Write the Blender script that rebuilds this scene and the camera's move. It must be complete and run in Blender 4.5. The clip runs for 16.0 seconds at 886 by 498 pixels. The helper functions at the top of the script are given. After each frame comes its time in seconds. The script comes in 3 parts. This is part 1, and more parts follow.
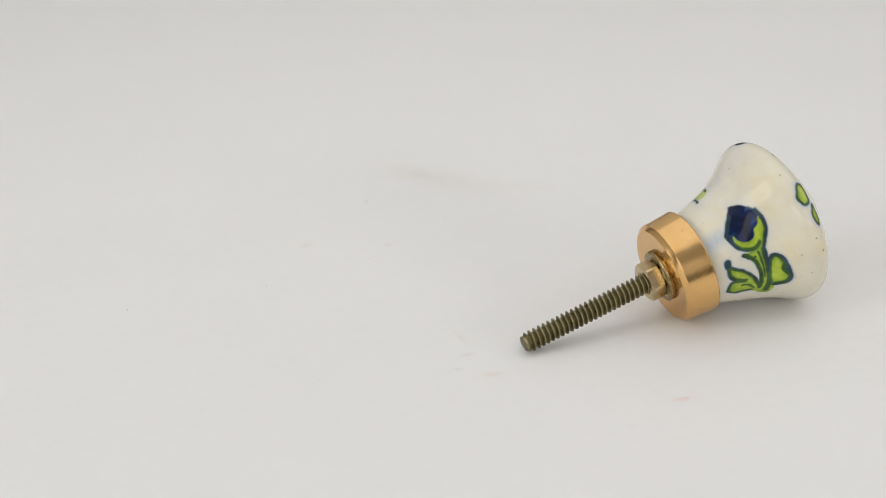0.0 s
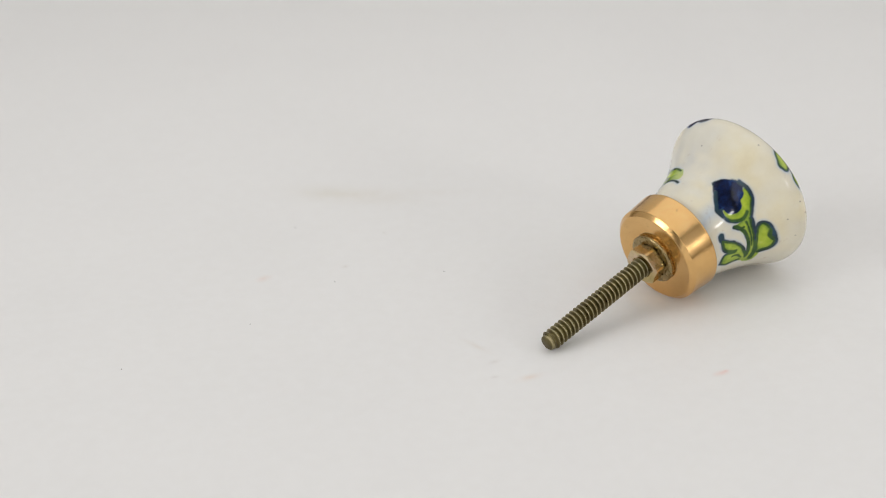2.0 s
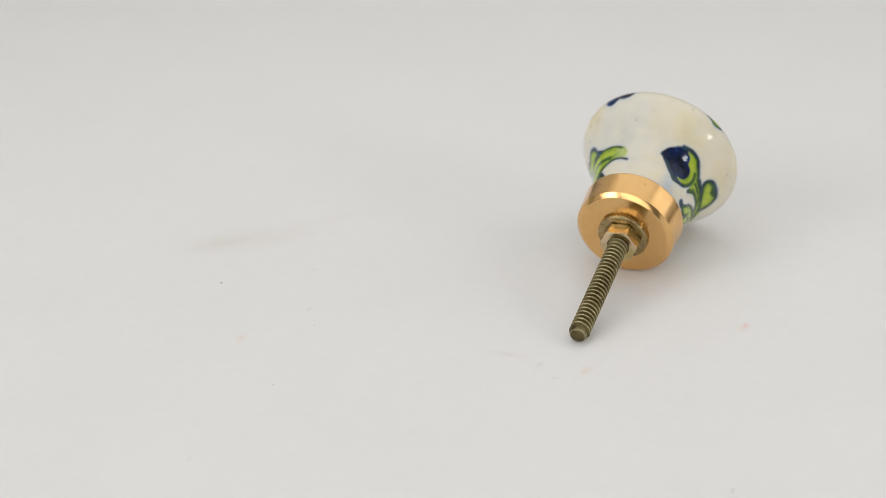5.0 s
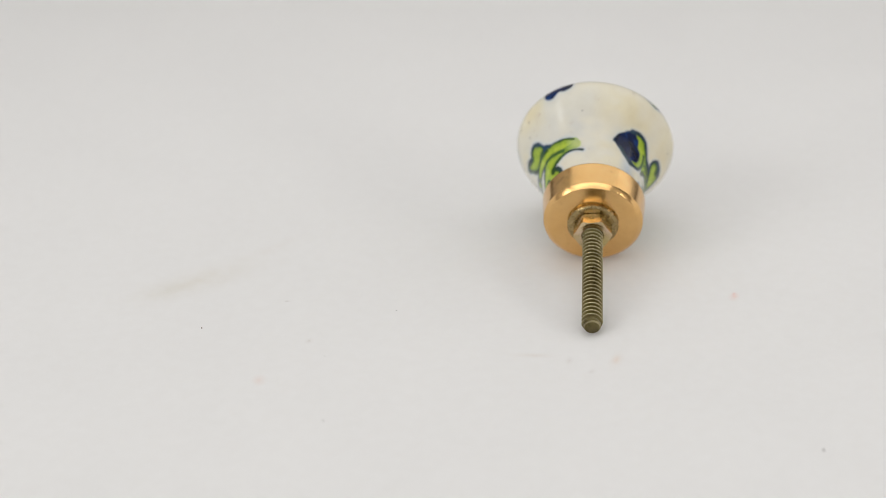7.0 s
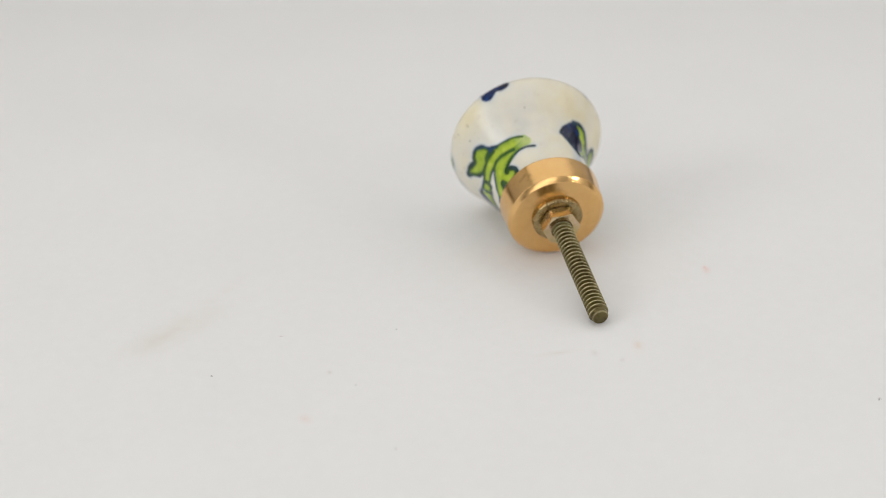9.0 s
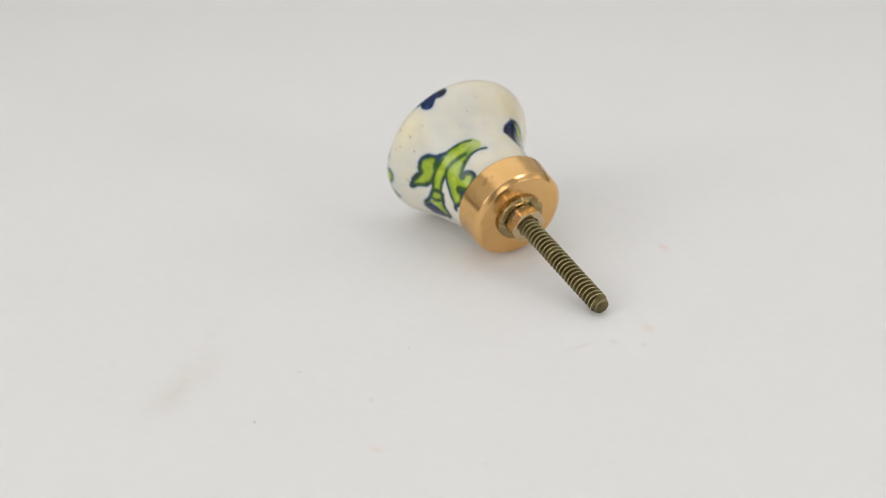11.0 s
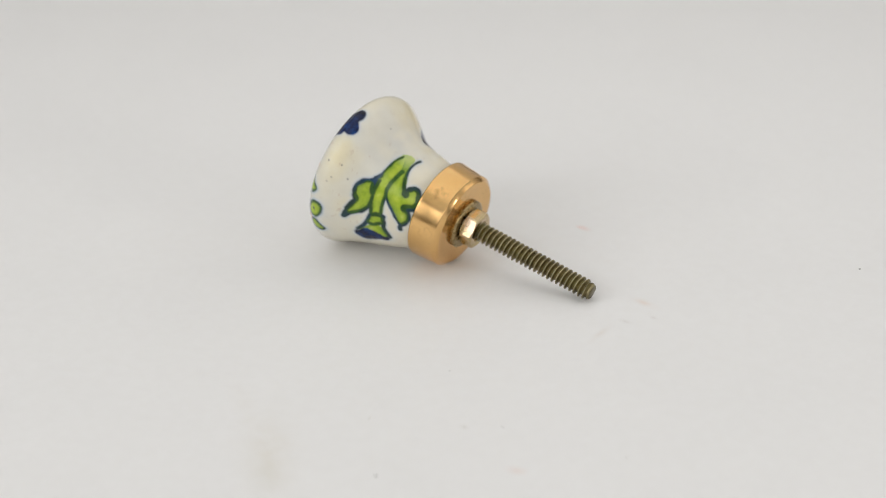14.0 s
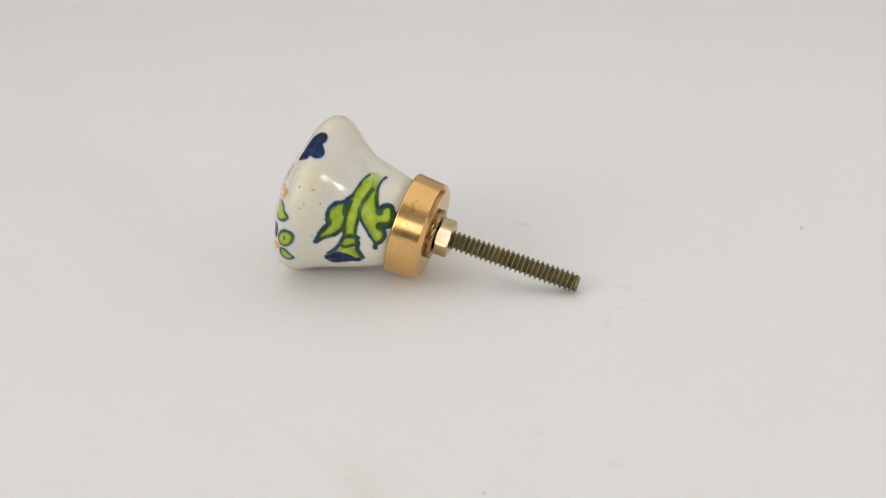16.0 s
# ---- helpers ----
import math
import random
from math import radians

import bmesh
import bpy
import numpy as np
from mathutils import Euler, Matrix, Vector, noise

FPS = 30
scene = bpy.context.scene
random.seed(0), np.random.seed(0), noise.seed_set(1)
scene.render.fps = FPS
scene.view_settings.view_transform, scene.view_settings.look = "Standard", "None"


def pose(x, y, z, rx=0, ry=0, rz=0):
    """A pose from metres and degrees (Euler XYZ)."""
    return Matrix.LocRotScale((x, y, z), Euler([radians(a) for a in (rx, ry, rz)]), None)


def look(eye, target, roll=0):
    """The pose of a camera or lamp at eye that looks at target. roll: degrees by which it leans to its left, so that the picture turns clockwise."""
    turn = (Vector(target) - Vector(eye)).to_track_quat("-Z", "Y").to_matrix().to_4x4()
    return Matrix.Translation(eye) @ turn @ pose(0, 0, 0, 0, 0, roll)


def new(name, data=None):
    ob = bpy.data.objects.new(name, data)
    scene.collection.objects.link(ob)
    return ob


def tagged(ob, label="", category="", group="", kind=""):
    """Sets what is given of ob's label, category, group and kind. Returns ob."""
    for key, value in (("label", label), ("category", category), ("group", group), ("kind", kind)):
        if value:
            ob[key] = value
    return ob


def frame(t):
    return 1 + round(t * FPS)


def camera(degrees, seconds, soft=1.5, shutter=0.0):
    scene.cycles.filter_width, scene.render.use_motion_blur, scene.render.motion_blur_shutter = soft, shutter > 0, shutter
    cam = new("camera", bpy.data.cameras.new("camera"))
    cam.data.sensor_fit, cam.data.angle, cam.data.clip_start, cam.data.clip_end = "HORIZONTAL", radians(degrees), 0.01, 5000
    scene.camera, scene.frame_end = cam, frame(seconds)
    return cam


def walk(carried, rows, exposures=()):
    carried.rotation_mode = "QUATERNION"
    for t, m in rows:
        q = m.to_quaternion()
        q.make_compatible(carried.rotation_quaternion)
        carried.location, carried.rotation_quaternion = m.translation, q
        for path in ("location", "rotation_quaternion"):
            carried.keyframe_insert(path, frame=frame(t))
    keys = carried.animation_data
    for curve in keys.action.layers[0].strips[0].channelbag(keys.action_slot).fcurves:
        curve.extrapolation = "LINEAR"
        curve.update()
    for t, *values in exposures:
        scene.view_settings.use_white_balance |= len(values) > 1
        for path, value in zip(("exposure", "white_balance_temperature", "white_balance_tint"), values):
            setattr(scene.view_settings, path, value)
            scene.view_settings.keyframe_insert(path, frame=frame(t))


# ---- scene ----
DECK = -0.0105 * 0.045                      # height of the platter's top
U = 0.045                                   # one fitted unit in metres
SPIN = 8.718                                # turntable speed, degrees per second, anticlockwise from above

# ---- camera: on a tripod, still ----
cam = camera(23.91, 16.0, 0.85)
EYE = Vector((-0.4033, -8.8295, 4.7055)) * U
cam.data.dof.use_dof = True                 # close-up lens: the far side of the head falls out of focus
cam.data.dof.focus_distance, cam.data.dof.aperture_fstop = 9.93 * U, 10.5
AIM = EYE + Vector((0, math.cos(radians(26.225)), -math.sin(radians(26.225))))
walk(cam, [(0.0, look(EYE, AIM, -0.504)), (16.0, look(EYE, AIM, -0.504))],
     [(0.0, -0.085, 6500, 10), (4.0, -0.085, 6500, 10), (6.5, -0.06, 6490, 10), (11.5, -0.06, 6490, 10), (12.5, -0.11, 6650, 11.5), (13.0, -0.075, 6490, 9.5), (14.1, -0.08, 6490, 9.5),
      (14.5, -0.14, 6700, 11.2), (15.5, -0.135, 6690, 11.1), (16.0, -0.11, 6600, 11)])

# ---- world and lights ----
world = bpy.data.worlds.new("room_air")
scene.world = world
world.use_nodes = True
world.node_tree.nodes["Background"].inputs[0].default_value = (0.8, 0.85, 0.9, 1)
world.node_tree.nodes["Background"].inputs[1].default_value = 0.05


def area(name, eye, target, sx, sy, watts, color):
    data = bpy.data.lights.new(name, "AREA")
    data.shape, data.size, data.size_y, data.energy, data.color = "RECTANGLE", sx, sy, watts, color
    ob = new(name, data)
    ob.matrix_world = look(eye, target)
    return ob


area("ceiling_panel", (0.0, 0.46, 1.66), (0, 0.46, 0), 2.8, 2.4, 14.6, (1.0, 0.992, 0.985))
area("side_lamp", (0.93, -0.68, 0.37), (0, 0, 0.01), 0.17, 0.10, 1.8, (1.0, 0.98, 0.95))
area("window_light", (-0.20, -1.14, 0.58), (0, 0, 0.01), 1.50, 0.40, 3.1, (0.99, 0.99, 1.0))
# the eastern area lamp is an added fill that lightens the platter's shadows
area("fill_east", (1.25, 0.36, 0.72), (0, 0, 0.1), 1.20, 0.90, 2.6, (1.0, 0.99, 0.98))
area("window_west", (-1.585, -0.90, 0.90), (0, -0.90, 0.90), 0.85, 1.00, 12.7, (0.975, 0.99, 1.0))


# ---- material helpers ----
def material(name, color=(0.8, 0.8, 0.8), rough=0.5, metal=0.0, coat=0.0):
    m = bpy.data.materials.new(name)
    m.use_nodes = True
    b = m.node_tree.nodes["Principled BSDF"]
    b.inputs["Base Color"].default_value = (*color, 1)
    b.inputs["Roughness"].default_value = rough
    b.inputs["Metallic"].default_value = metal
    b.inputs["Coat Weight"].default_value = coat
    b.inputs["Coat Roughness"].default_value = 0.04
    return m, m.node_tree, b


def node(nt, kind, values=()):
    n = nt.nodes.new(kind)
    for k, v in dict(values).items():
        n.inputs[k].default_value = v
    return n


def coords(nt, scale=(1, 1, 1), place=(0, 0, 0), turn=(0, 0, 0)):
    tc = node(nt, "ShaderNodeTexCoord")
    mp = node(nt, "ShaderNodeMapping")
    mp.vector_type = "TEXTURE"
    mp.inputs["Location"].default_value = place
    mp.inputs["Rotation"].default_value = turn
    mp.inputs["Scale"].default_value = scale
    nt.links.new(tc.outputs["Object"], mp.inputs["Vector"])
    return mp.outputs[0]


def noisy(nt, scale, detail=4.0, stretch=(1, 1, 1), rough=0.55):
    n = node(nt, "ShaderNodeTexNoise", {"Scale": scale, "Detail": detail, "Roughness": rough})
    nt.links.new(coords(nt, stretch), n.inputs["Vector"])
    return n.outputs["Fac"]


def ramp(nt, fac, stops):
    r = node(nt, "ShaderNodeValToRGB")
    while len(r.color_ramp.elements) < len(stops):
        r.color_ramp.elements.new(0.5)
    for e, (p, c) in zip(r.color_ramp.elements, stops):
        e.position = p
        e.color = (*c, 1) if len(c) == 3 else c
    nt.links.new(fac, r.inputs[0])
    return r.outputs[0]


def mix(nt, fac, a, b, blend="MIX"):
    m = node(nt, "ShaderNodeMix")
    m.data_type, m.blend_type = "RGBA", blend
    for sock, val in ((m.inputs[0], fac), (m.inputs[6], a), (m.inputs[7], b)):
        if isinstance(val, bpy.types.NodeSocket):
            nt.links.new(val, sock)
        else:
            sock.default_value = val if isinstance(val, float) else (*val, 1)
    return m.outputs[2]


def calc(nt, op, a, b=0.0):
    m = node(nt, "ShaderNodeMath")
    m.operation = op
    for sock, val in ((m.inputs[0], a), (m.inputs[1], b)):
        if isinstance(val, bpy.types.NodeSocket):
            nt.links.new(val, sock)
        else:
            sock.default_value = val
    return m.outputs[0]


def relief(nt, b, height, strength, dist):
    n = node(nt, "ShaderNodeBump", {"Strength": strength, "Distance": dist})
    nt.links.new(height, n.inputs["Height"])
    nt.links.new(n.outputs[0], b.inputs["Normal"])


# ---- materials ----
def platter_material():
    m, nt, b = material("white_laminate", rough=0.55)
    col = ramp(nt, noisy(nt, 26, 5), [(0.3, (0.783, 0.777, 0.768)), (0.7, (0.812, 0.805, 0.795))])
    col = mix(nt, 0.5, col, ramp(nt, noisy(nt, 320, 3), [(0.35, (0.787, 0.78, 0.77)), (0.65, (0.808, 0.804, 0.798))]))
    # stains: place, half axes (fitted units), turn, colour, strength
    stains = [((-0.42, 1.61), (0.38, 0.13), -26, (0.66, 0.61, 0.51), 0.25),
              ((0.02, 1.50), (0.24, 0.05), -18, (0.68, 0.62, 0.55), 0.11),
              ((-0.58, 1.70), (0.14, 0.09), -30, (0.60, 0.57, 0.46), 0.16),
              ((0.63, -0.80), (0.040, 0.022), 15, (0.80, 0.36, 0.28), 0.42),
              ((0.655, -0.79), (0.016, 0.010), 15, (0.78, 0.34, 0.27), 0.35),
              ((-1.118, 0.805), (0.045, 0.030), 30, (0.76, 0.50, 0.40), 0.34),
              ((-0.21, -0.555), (0.075, 0.030), 10, (0.74, 0.58, 0.47), 0.28),
              ((-0.355, -0.50), (0.022, 0.015), 0, (0.62, 0.58, 0.56), 0.4),
              ((-0.34, -0.20), (0.11, 0.022), -65, (0.70, 0.64, 0.58), 0.28),
              ((-0.31, -0.365), (0.035, 0.018), 20, (0.60, 0.56, 0.53), 0.3),
              ((-0.70, 0.80), (0.026, 0.018), 20, (0.62, 0.58, 0.54), 0.35)]
    wob = node(nt, "ShaderNodeTexNoise", {"Scale": 260.0, "Detail": 3.0})
    nt.links.new(coords(nt), wob.inputs["Vector"])
    for (x, y), (rx, ry), turn, c, k in stains:
        g = node(nt, "ShaderNodeTexGradient")
        g.gradient_type = "QUADRATIC_SPHERE"
        nt.links.new(coords(nt, (rx * U * 1.6, ry * U * 1.6, 0.02), ((x + 0.017) * U, (y + 0.006) * U, 0), (0, 0, radians(turn))), g.inputs[0])
        f = calc(nt, "MULTIPLY", calc(nt, "MULTIPLY", g.outputs["Fac"], wob.outputs["Fac"]), 2.6 * k)
        col = mix(nt, f, col, c)
    nt.links.new(col, b.inputs["Base Color"])
    relief(nt, b, noisy(nt, 900, 3), 0.05, 0.0004)
    return m


def glaze_material():
    """Cream glaze with the brush colours of the vertex layer 'paint': green, blue, navy, orange."""
    m, nt, b = material("painted_glaze", rough=0.12)
    b.inputs["Specular IOR Level"].default_value = 0.25
    cream = ramp(nt, noisy(nt, 70, 5), [(0.25, (0.63, 0.585, 0.47)), (0.45, (0.72, 0.69, 0.595)), (0.75, (0.78, 0.765, 0.70))])
    cream = mix(nt, 0.35, cream, ramp(nt, noisy(nt, 420, 4), [(0.3, (0.60, 0.55, 0.44)), (0.65, (0.80, 0.775, 0.70))]))
    tone = ramp(nt, noisy(nt, 28, 2), [(0.38, (0.76, 0.70, 0.56)), (0.53, (0.74, 0.715, 0.63)), (0.66, (0.68, 0.69, 0.665))])
    cream = mix(nt, 0.62, cream, tone)
    aged = node(nt, "ShaderNodeAttribute")
    aged.attribute_name = "wash"
    cream = mix(nt, calc(nt, "MULTIPLY", aged.outputs["Alpha"], 0.95), cream, ramp(nt, noisy(nt, 160, 4), [(0.3, (0.70, 0.61, 0.39)), (0.55, (0.78, 0.70, 0.475)), (0.75, (0.81, 0.76, 0.60))]))
    alt_tone = node(nt, "ShaderNodeAttribute")       # patches where the glaze is greyer
    alt_tone.attribute_name = "alt_tone"
    cream = mix(nt, calc(nt, "MULTIPLY", alt_tone.outputs["Fac"], 0.75), cream, ramp(nt, noisy(nt, 190, 4), [(0.3, (0.56, 0.555, 0.525)), (0.7, (0.66, 0.65, 0.615))]))
    freckle = ramp(nt, noisy(nt, 520, 3, (1, 1, 1), 0.6), [(0.62, (0, 0, 0)), (0.78, (0.6, 0.6, 0.6))])
    cream = mix(nt, calc(nt, "MULTIPLY", freckle, ramp(nt, noisy(nt, 60, 2), [(0.42, (0.1, 0.1, 0.1)), (0.60, (1, 1, 1))])), cream, (0.46, 0.30, 0.19))
    pits = node(nt, "ShaderNodeTexVoronoi", {"Scale": 210.0, "Randomness": 1.0})
    nt.links.new(coords(nt), pits.inputs["Vector"])
    lone = ramp(nt, pits.outputs["Color"], [(0.90, (0, 0, 0)), (0.94, (1, 1, 1))])
    dot = ramp(nt, pits.outputs["Distance"], [(0.03, (1, 1, 1)), (0.08, (0, 0, 0))])
    cream = mix(nt, calc(nt, "MULTIPLY", calc(nt, "MULTIPLY", lone, dot), 0.55), cream, (0.22, 0.15, 0.10))
    at = node(nt, "ShaderNodeAttribute")
    at.attribute_name = "paint"
    sep = node(nt, "ShaderNodeSeparateColor")
    nt.links.new(at.outputs["Color"], sep.inputs[0])
    wash = node(nt, "ShaderNodeAttribute")
    wash.attribute_name = "wash"
    wsep = node(nt, "ShaderNodeSeparateColor")
    nt.links.new(wash.outputs["Color"], wsep.inputs[0])
    brush = noisy(nt, 300, 4, (1, 1, 1), 0.6)
    green = ramp(nt, brush, [(0.28, (0.22, 0.34, 0.028)), (0.45, (0.35, 0.475, 0.042)), (0.60, (0.45, 0.56, 0.060)), (0.75, (0.56, 0.63, 0.15))])
    pool = calc(nt, "MULTIPLY", at.outputs["Alpha"], ramp(nt, noisy(nt, 210, 3), [(0.35, (0.10,) * 3), (0.65, (0.80,) * 3)]))
    green = mix(nt, pool, green, (0.10, 0.22, 0.035))
    cobalt = node(nt, "ShaderNodeAttribute")
    cobalt.attribute_name = "cobalt"
    hue = calc(nt, "ADD", noisy(nt, 150, 3), calc(nt, "MULTIPLY", cobalt.outputs["Fac"], 0.16))
    alt_tone = ramp(nt, hue, [(0.45, (0.013, 0.050, 0.050)), (0.60, (0.010, 0.048, 0.085)), (0.74, (0.014, 0.064, 0.165))])
    dense = ramp(nt, hue, [(0.42, (0.006, 0.024, 0.022)), (0.68, (0.004, 0.022, 0.060))])
    blue = mix(nt, ramp(nt, brush, [(0.4, (1, 1, 1)), (0.66, (0, 0, 0))]), alt_tone, dense)
    over = ramp(nt, brush, [(0.35, (0.020, 0.060, 0.014)), (0.65, (0.055, 0.125, 0.022))])   # the outline where it lies on the green
    blue = mix(nt, calc(nt, "MULTIPLY", sep.outputs[0], 0.9), blue, over)
    navy = ramp(nt, brush, [(0.35, (0.002, 0.004, 0.016)), (0.53, (0.004, 0.013, 0.065)), (0.68, (0.011, 0.05, 0.19))])
    orange = ramp(nt, brush, [(0.3, (0.62, 0.26, 0.06)), (0.7, (0.75, 0.40, 0.14))])
    col = mix(nt, wsep.outputs[0], cream, (0.33, 0.47, 0.66))
    col = mix(nt, wsep.outputs[2], col, (0.04, 0.025, 0.02))
    col = mix(nt, wsep.outputs[1], col, orange)
    col = mix(nt, sep.outputs[0], col, green)
    col = mix(nt, calc(nt, "MULTIPLY", sep.outputs[1], 0.97), col, blue)
    col = mix(nt, sep.outputs[2], col, navy)
    nt.links.new(col, b.inputs["Base Color"])
    relief(nt, b, noisy(nt, 110, 2), 0.10, 0.0008)
    return m


def brass_material():
    m, nt, b = material("rose_brass", metal=1.0)
    col = ramp(nt, noisy(nt, 120, 5), [(0.3, (0.75, 0.45, 0.165)), (0.7, (0.87, 0.56, 0.25))])
    col = mix(nt, ramp(nt, noisy(nt, 55, 4), [(0.42, (0, 0, 0)), (0.66, (0.65,) * 3)]), col, (0.60, 0.36, 0.135))
    fleck = ramp(nt, noisy(nt, 900, 4, (1, 1, 1), 0.7), [(0.66, (0, 0, 0)), (0.78, (1, 1, 1))])
    col = mix(nt, calc(nt, "MULTIPLY", fleck, 0.5), col, (0.30, 0.15, 0.06))
    at = node(nt, "ShaderNodeAttribute")
    at.attribute_name = "wear_glint"
    stain = calc(nt, "MULTIPLY", at.outputs["Fac"], ramp(nt, noisy(nt, 1100, 3), [(0.32, (0.35,) * 3), (0.62, (1, 1, 1))]))
    col = mix(nt, stain, col, (0.33, 0.17, 0.06))
    nt.links.new(col, b.inputs["Base Color"])
    nt.links.new(ramp(nt, noisy(nt, 260, 5), [(0.3, (0.13,) * 3), (0.7, (0.25,) * 3)]), b.inputs["Roughness"])
    relief(nt, b, mix(nt, 0.4, noisy(nt, 420, 4), noisy(nt, 1600, 3)), 0.10, 0.0003)
    return m


def zinc_material(name, dark, light, lo, hi, tint=None, worn_glint=None):
    m, nt, b = material(name, metal=1.0)
    col = ramp(nt, noisy(nt, 330, 5), [(0.3, dark), (0.7, light)])
    if tint:
        col = mix(nt, ramp(nt, noisy(nt, 170, 3), [(0.42, (0, 0, 0)), (0.65, (0.6,) * 3)]), col, tint)
    if worn_glint:
        # lighter colour paints the glint along the thread's crests
        at = node(nt, "ShaderNodeAttribute")
        at.attribute_name = "wear_glint"
        col = mix(nt, calc(nt, "MULTIPLY", at.outputs["Fac"], ramp(nt, noisy(nt, 500, 3), [(0.3, (0.4,) * 3), (0.6, (1, 1, 1))])), col, worn_glint)
    nt.links.new(col, b.inputs["Base Color"])
    nt.links.new(ramp(nt, noisy(nt, 700, 4), [(0.3, (lo,) * 3), (0.7, (hi,) * 3)]), b.inputs["Roughness"])
    relief(nt, b, noisy(nt, 1500, 3), 0.10, 0.0002)
    return m


def plain_material(name, a, c, scale, rough):
    m, nt, b = material(name, rough=rough)
    nt.links.new(ramp(nt, noisy(nt, scale, 5), [(0.3, a), (0.7, c)]), b.inputs["Base Color"])
    relief(nt, b, noisy(nt, scale * 8, 3), 0.1, 0.002)
    return m


PLATTER = platter_material()
GLAZE = glaze_material()
BRASS = brass_material()
SCREW = zinc_material("tarnished_zinc", (0.095, 0.077, 0.033), (0.21, 0.17, 0.082), 0.26, 0.40, (0.19, 0.17, 0.070), (0.62, 0.55, 0.34))
NUT = zinc_material("yellow_zinc", (0.50, 0.40, 0.165), (0.66, 0.54, 0.28), 0.16, 0.28, (0.70, 0.52, 0.46))
WASHER = zinc_material("dull_zinc", (0.26, 0.19, 0.085), (0.42, 0.32, 0.16), 0.2, 0.34)
SPECK = plain_material("dust", (0.17, 0.16, 0.145), (0.25, 0.235, 0.21), 900, 0.8)
LINT = plain_material("lint", (0.64, 0.63, 0.59), (0.72, 0.70, 0.66), 900, 0.9)
WALL = plain_material("wall_paint", (0.86, 0.855, 0.845), (0.89, 0.885, 0.875), 6, 0.85)
# tones of the added lower walls, mirrored as the brass's dark strip
SOUTH_BAND = plain_material("added_grey_band", (0.25, 0.24, 0.23), (0.31, 0.30, 0.29), 14, 0.9)
DARK_BAND = plain_material("added_brown_band", (0.30, 0.25, 0.20), (0.37, 0.31, 0.25), 10, 0.5)
CEIL = plain_material("ceiling_paint", (0.80, 0.79, 0.77), (0.84, 0.83, 0.81), 6, 0.9)
BOARDS = plain_material("floor_covering", (0.16, 0.13, 0.10), (0.22, 0.18, 0.14), 12, 0.5)
TABLE = plain_material("table_top", (0.50, 0.48, 0.45), (0.57, 0.55, 0.52), 18, 0.5)
PLASTIC = plain_material("turntable_plastic", (0.55, 0.55, 0.54), (0.6, 0.6, 0.59), 40, 0.4)


# ---- mesh helpers ----
def mesh_object(name, verts, faces, mat, parent=None, label="", smooth=True):
    me = bpy.data.meshes.new(name)
    me.from_pydata([tuple(v) for v in verts], [], faces)
    me.polygons.foreach_set("use_smooth", [smooth] * len(me.polygons))
    me.materials.append(mat)
    me.update()
    ob = new(name, me)
    if parent:
        ob.parent = parent
    return tagged(ob, label)


def part(name, bm, mat, parent, label="", smooth=False):
    me = bpy.data.meshes.new(name)
    bm.to_mesh(me)
    bm.free()
    me.polygons.foreach_set("use_smooth", [smooth] * len(me.polygons))
    me.materials.append(mat)
    ob = new(name, me)
    if parent:
        ob.parent = parent
    return tagged(ob, label)


def box(name, lo, hi, mat, bevel=0.0):
    bm = bmesh.new()
    bmesh.ops.create_cube(bm, size=1)
    for v in bm.verts:
        v.co = Vector([lo[i] + (v.co[i] + 0.5) * (hi[i] - lo[i]) for i in range(3)])
    if bevel:
        bmesh.ops.bevel(bm, geom=bm.edges[:], offset=bevel, segments=2, affect="EDGES")
    return part(name, bm, mat, None)


def lathe(rings, steps, place):
    """Vertices and faces of a body of revolution; place(axial, radius, angle) gives a point. Ends with radius 0 are closed."""
    verts, faces = [], []
    for s, r in rings:
        for k in range(steps):
            verts.append(place(s, max(r, 1e-6), 2 * math.pi * k / steps))
    for i in range(len(rings) - 1):
        for k in range(steps):
            a, b = i * steps + k, i * steps + (k + 1) % steps
            faces.append((a, b, b + steps, a + steps))
    return verts, faces


# ---- room: plain walls, floor, ceiling ----
RX, RY, Z0, Z1 = 1.6, 1.7, -0.787, 1.75
tagged(box("floor", (-RX, -RY, Z0 - 0.1), (RX, RY, Z0), BOARDS), "dark floor under the table", "floor", kind="structure")
tagged(box("ceiling", (-RX, -RY, Z1), (RX, RY, Z1 + 0.1), CEIL), "plain white ceiling", "ceiling", kind="structure")
for name, lo, hi in (("wall_north", (-RX, RY), (RX, RY + 0.12)), ("wall_south", (-RX, -RY - 0.12), (RX, -RY)),
                     ("wall_east", (RX, -RY), (RX + 0.12, RY)), ("wall_west", (-RX - 0.12, -RY), (-RX, RY))):
    south = name == "wall_south"
    # unseen lower walls, added as a dark band for the brass to reflect
    dz = 0.42 if south else 0.09            # top of the lower wall
    tagged(box(name, (*lo, dz), (*hi, Z1), WALL), "plain white painted wall", "wall", kind="structure")
    tagged(box(name.replace("wall", "wainscot"), (*lo, Z0), (*hi, dz), SOUTH_BAND if south else DARK_BAND), "unseen grey lower wall, added to darken reflections in the brass" if south else "unseen brown lower wall, added to darken reflections in the brass", "wainscot", kind="structure")


